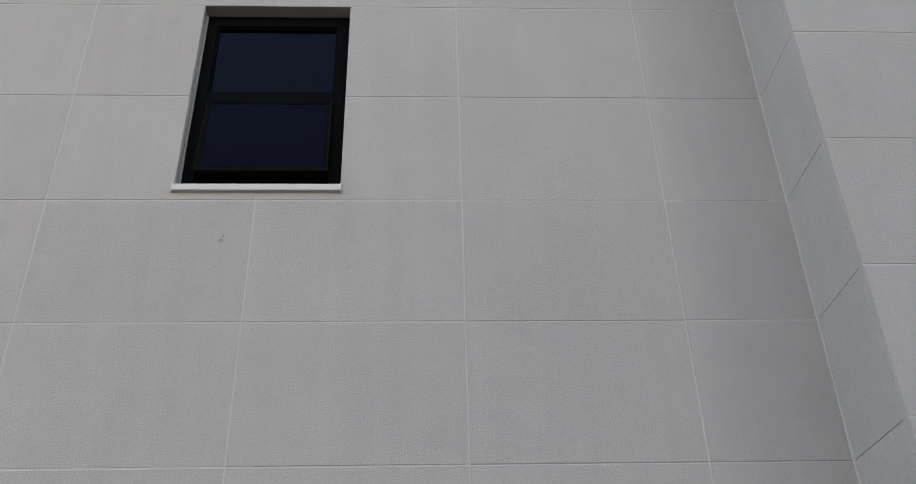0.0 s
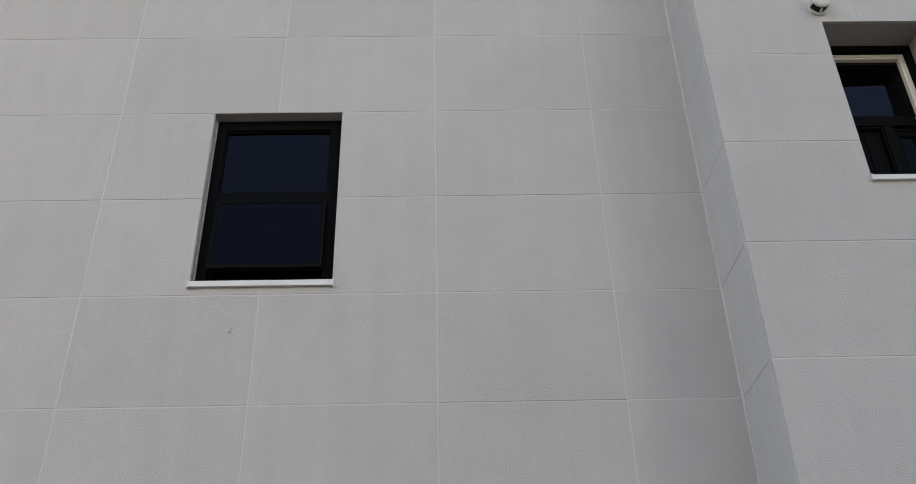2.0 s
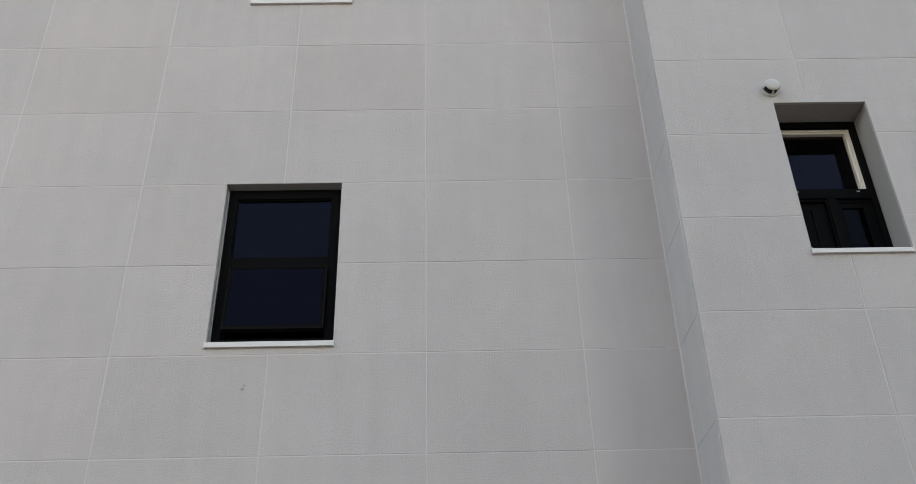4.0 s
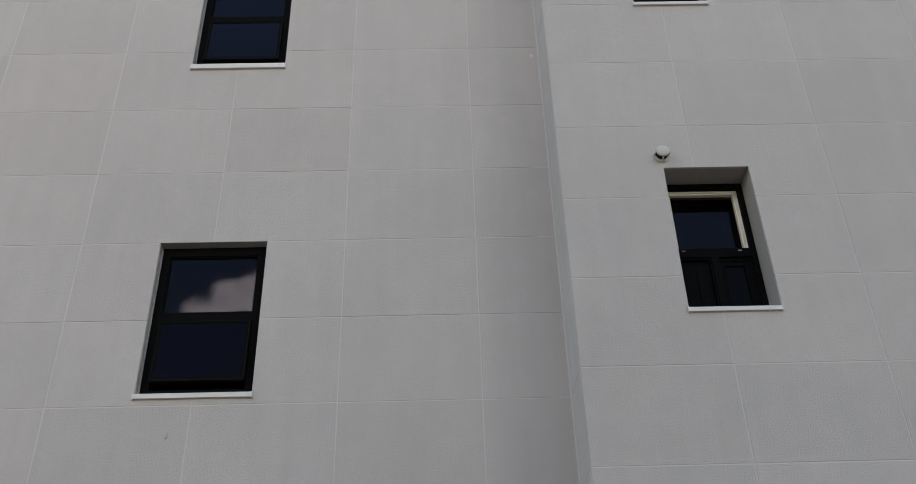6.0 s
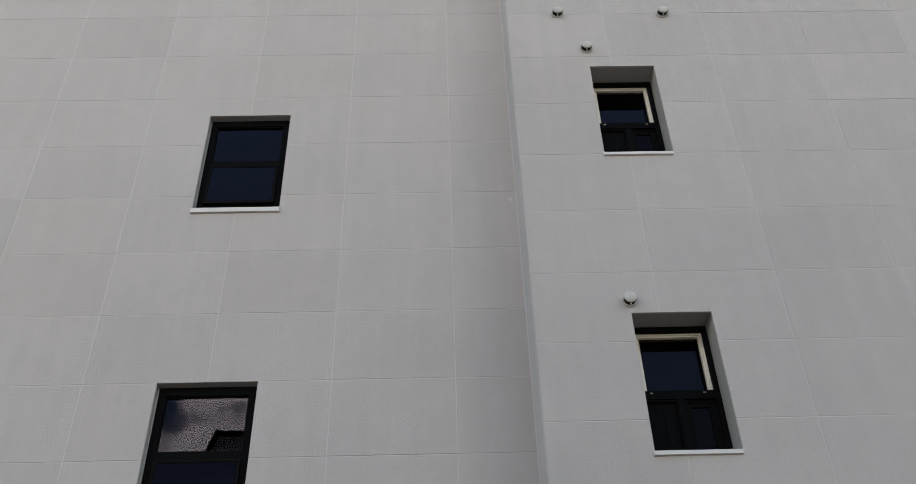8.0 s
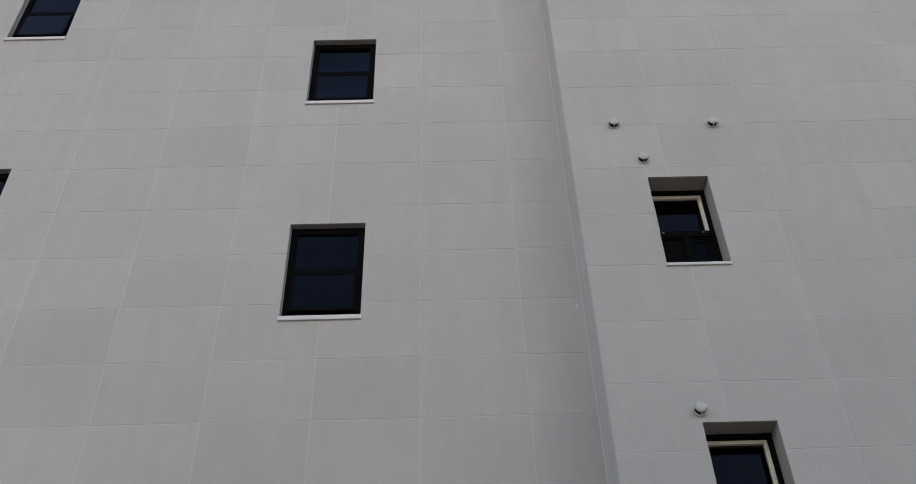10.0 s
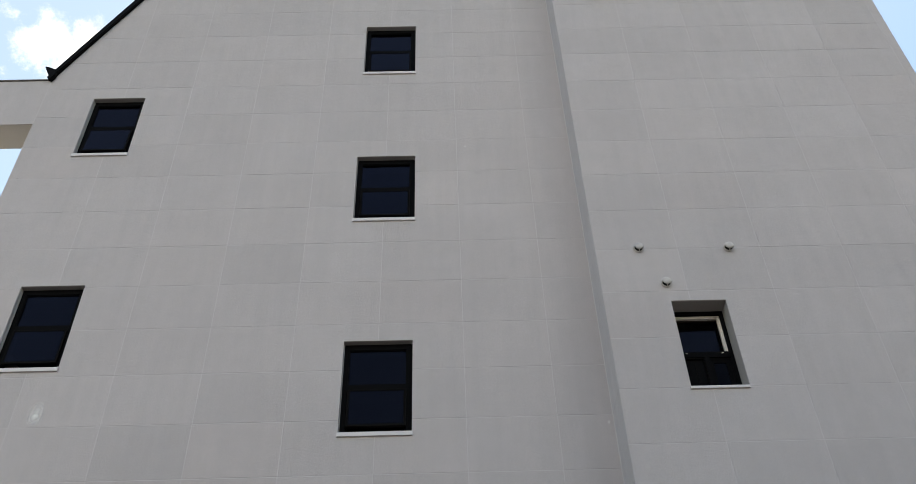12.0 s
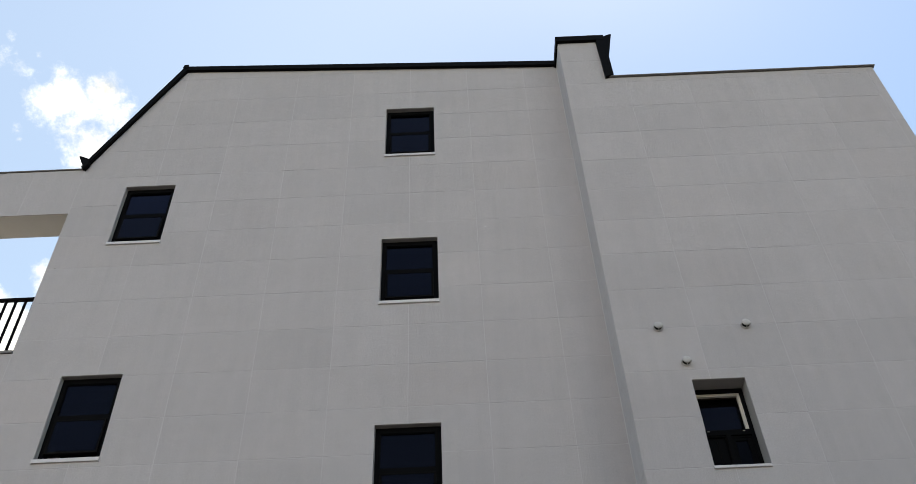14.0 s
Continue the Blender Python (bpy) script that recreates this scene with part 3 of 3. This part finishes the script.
# ---- vents ----
def vent():
    """Round exhaust cap: flange, dome with a slot on its underside, dark inside, one rib."""
    cap = empty("round_vent", (0, 0, 0))
    bm = bmesh.new()
    rings = [(0.0, 0.055), (-0.006, 0.057), (-0.012, 0.054), (-0.013, 0.046)]
    n = 32
    loops = [[bm.verts.new((r * math.cos(2 * math.pi * k / n), y, r * math.sin(2 * math.pi * k / n))) for k in range(n)] for y, r in rings]
    for a, b in zip(loops, loops[1:]):
        for k in range(n):
            bm.faces.new((a[k], a[(k + 1) % n], b[(k + 1) % n], b[k]))
    bm.faces.new(loops[-1])
    part("flange", bm, CAP, cap)
    bm = bmesh.new()
    profile = [(-0.010, 0.049), (-0.026, 0.050), (-0.044, 0.050), (-0.054, 0.046), (-0.062, 0.036), (-0.067, 0.020)]
    loops = [[bm.verts.new((r * math.cos(2 * math.pi * k / n), y, r * math.sin(2 * math.pi * k / n))) for k in range(n)] for y, r in profile]
    tip = bm.verts.new((0, -0.069, 0))
    for level, (a, b) in enumerate(zip(loops, loops[1:])):
        for k in range(n):
            down = math.sin(2 * math.pi * (k + 0.5) / n) < -0.18
            if not (down and level < 3):
                bm.faces.new((a[k], a[(k + 1) % n], b[(k + 1) % n], b[k]))
    for k in range(n):
        bm.faces.new((loops[-1][k], loops[-1][(k + 1) % n], tip))
    for f in bm.faces:
        f.smooth = True
    dome = part("dome", bm, CAP, cap, "rounded white dome")
    thick = dome.modifiers.new("thickness", "SOLIDIFY")
    thick.thickness, thick.offset = 0.003, -1.0
    bm = bmesh.new()
    bmesh.ops.create_cone(bm, cap_ends=True, segments=24, radius1=0.040, radius2=0.040, depth=0.03)
    bm.transform(pose(0, -0.028, 0, 90))
    part("duct", bm, DARK, cap, "dark duct opening")
    part("rib", box((-0.004, -0.045, -0.051), (0.004, -0.012, -0.036), 0.001), CAP, cap)
    return tagged(cap, "small round white exhaust vent cap on pale wall", "vent", "exhaust vents")


first = vent()
spots = [(2.297, 5.402), (2.291, 8.144), (2.076, 8.642), (3.056, 8.628)]
for k, (x, z) in enumerate(spots):
    if k == 0:
        first.location = (x, Y_WING, z)
    else:
        copy_thing(first, pose(x, Y_WING, z))


# ---- house across the yard ----
def far_house():
    y, x0, x1, top = -16.0, -5.86, -0.4, 14.39
    house = empty("house", (x0, y, 0))
    part("wall", prism([(-2.2, 0), (x1 - x0, 0), (x1 - x0, top), (0.0, top), (-2.2, 8.6)], -8.0, 0.0), FAR_WALL, house)
    part("roof", prism([(-2.32, 8.4), (-0.06, top + 0.06), (x1 - x0 + 0.08, top + 0.06), (x1 - x0 + 0.08, top - 0.06), (0.03, top - 0.06), (-2.16, 8.34)], 0.004, 0.10), METAL, house)
    part("ridge_cap", box((-0.09, -8.0, top + 0.05), (0.03, 0.12, top + 0.10), 0.01), METAL, house)
    part("roof_stud", box((1.02, 0.0, top + 0.06), (1.07, 0.05, top + 0.20), 0.005), METAL, house)
    tagged(house, "pale rendered house with a steep black roof edge", "house")


far_house()


# ---- marks on the walls ----
def mark(name, x, y, z, w, h, mat, label, seed, parent):
    rng = random.Random(seed)
    bm = bmesh.new()
    ring_ = []
    for k in range(14):
        a = 2 * math.pi * k / 14
        r = 0.6 + 0.5 * rng.random()
        ring_.append(bm.verts.new((w / 2 * r * math.cos(a), 0, h / 2 * r * math.sin(a))))
    bm.faces.new(ring_)
    out = bmesh.ops.extrude_face_region(bm, geom=bm.faces[:])
    bmesh.ops.translate(bm, verts=[v for v in out["geom"] if isinstance(v, bmesh.types.BMVert)], vec=(0, 0.003, 0))
    ob = part(name, bm, mat, parent, label)
    ob.location = (x, y - 0.0015 - (parent.location.y if parent else 0), z)


mark("smudge", -0.877, Y_MAIN, 3.662, 0.030, 0.022, STAIN, "small grey smudge", 3, wall_front)
mark("smudge", -0.868, Y_MAIN, 3.682, 0.012, 0.02, STAIN, "small grey smudge", 4, wall_front)
mark("smudge", -0.888, Y_MAIN, 3.534, 0.008, 0.008, STAIN, "small grey smudge", 5, wall_front)
mark("drip", 0.132, Y_MAIN, 4.715, 0.007, 0.060, SEAL, "pale sealant drip", 12, wall_front)
mark("smudge", 0.139, Y_MAIN, 4.952, 0.008, 0.010, STAIN, "small grey smudge", 13, wall_front)
mark("filler_spot", 1.549, Y_MAIN, 6.763, 0.028, 0.045, CHIP, "white filler spot", 6, wall_front)
mark("filler_spot", 0.258, Y_MAIN, 10.881, 0.03, 0.035, CHIP, "white filler spot", 7, wall_front)
mark("soft_patch", -4.118, Y_MAIN - 0.001, 7.005, 0.2, 0.36, PALE_MARK, "faint pale patch with soft edges", 10, wall_front)
mark("smudge", -5.328, Y_MAIN, 10.438, 0.02, 0.02, STAIN, "small grey smudge", 8, wall_front)
mark("smudge", 5.981, Y_WING, 13.361, 0.025, 0.02, STAIN, "small grey smudge", 9, wall_wing)


# ---- panels ----
def panels(wall, columns, rows, holes, clips, y, mat, seed, turn=None, odd=(), joint=JOINT, wide_open=()):
    """One panel a cell, each set a hair differently; whole cells of one size share a mesh."""
    rng, dice, shared, gaps = random.Random(seed), random.Random(seed + 50), {}, bmesh.new()
    for a, b in zip(columns, columns[1:]):
        for c, d in zip(rows, rows[1:]):
            cell = (a + JOINT, b - JOINT, c + joint, d - joint)
            mid = ((a + b) / 2, (c + d) / 2)
            hurt = [h for h in holes if h[0] < cell[1] and h[1] > cell[0] and h[2] < cell[3] and h[3] > cell[2]]
            cut = [k for k in clips if any((u - k[0][0]) * k[1][0] + (v - k[0][1]) * k[1][1] > 0 for u in cell[:2] for v in cell[2:])]
            size = (round(b - a, 3), round(d - c, 3))
            lift, lean, swing = rng.uniform(-0.0006, 0.0003), rng.uniform(-0.0013, 0.0013), rng.uniform(-0.0006, 0.0006)
            if not hurt and not cut and size in shared:
                ob = new("panel", shared[size])
                ob.parent = wall
            else:
                bm = slab(*cell, hurt, cut, DEEP, 0.0016, False, mid)
                if bm is None:
                    continue
                ob = part("panel", bm, mat, wall)
                if not hurt and not cut:
                    shared[size] = ob.data
            if any(abs(mid[0] - u) < 0.3 and abs(mid[1] - v) < 0.2 for u, v in odd):
                ob.material_slots[0].link = "OBJECT"
                ob.material_slots[0].material = WARM
            if turn is None and not cut:
                fixed = any(abs(a - u) < 0.1 and abs(c - v) < 0.1 for u, v in wide_open)
                if fixed or dice.random() < 0.42:
                    ends = sorted((dice.uniform(0, 0.25), dice.uniform(0.7, 1.0))) if not fixed and dice.random() < 0.6 else (0.0, 1.0)
                    span, tall = cell[1] - cell[0], 0.0026 if fixed else dice.uniform(0.0005, 0.0015)
                    runs = [(cell[0] + ends[0] * span, cell[0] + ends[1] * span)]
                    for h in [h for h in hurt if h[2] - 0.03 < cell[2] < h[3]]:
                        runs = [r for p, q in runs for r in ((p, min(q, h[0])), (max(p, h[1]), q)) if r[1] - r[0] > 0.02]
                    for p, q in runs:
                        add_box(gaps, (p, -0.0006, cell[2] - tall), (q, 0.004, cell[2] + 0.001))
            if turn is None:
                spot = pose(mid[0], y + lift - wall.location.y, mid[1])
            else:
                lean, swing = lean * 0.25, swing * 0.25
                spot = turn(mid[0], mid[1], lift)
            ob.matrix_basis = spot @ Matrix.Rotation(lean, 4, "X") @ Matrix.Rotation(swing, 4, "Z")
    if gaps.verts:
        part("open_joint", gaps, GAP, wall, "dark open joints under the panels")
    else:
        gaps.free()


ROWS_Z = [0.0] + [ROW0 + ROW * j for j in range(-6, 20)]
grid = [0.15 - COL * k for k in range(5, -1, -1)]
panels(wall_front, [X_EDGE] + grid + [1.05, X_STEP], ROWS_Z, W_OPEN + V_OPEN, [slope, ridge], Y_MAIN, PANEL, 11, None, [(-0.3, 5.96), (-3.0, 6.56), (-2.1, 8.94)], JOINT,
       [(0.15, 3.274), (0.15, 2.678), (0.15, 4.466), (1.05, 4.466), (-1.65, 4.466), (-2.55, 4.466), (1.05, 2.678)])
low_rows = [z for z in ROWS_Z if z < 9.05] + [9.05]
panels(wall_terrace, [X_FAR, -8.85, -7.95, -7.05, -6.15, X_EDGE], low_rows, [], [], Y_MAIN, PANEL, 12)
panels(wall_terrace, [X_FAR, -8.85, -7.95, -7.05, -6.15, X_EDGE], [11.49, EAVE], [], [], Y_MAIN, PANEL, 13)
panels(wall_wing, [X_STEP + COL * k for k in range(6)] + [X_END], ROWS_Z[:-2] + [TOWER_TOP], R_OPEN + [(TOWER_X, X_END + 1, WING_TOP, 20)], [], Y_WING, PANEL, 14)
panels(wall_return, [0.0, Y_MAIN - Y_WING - DEEP - 0.005], ROWS_Z[:-2] + [TOWER_TOP], [], [], 0, RETURN, 15,
       lambda u, v, lift: pose(X_STEP + lift, Y_MAIN - u, v, 0, 0, -90), (), 0.0010)
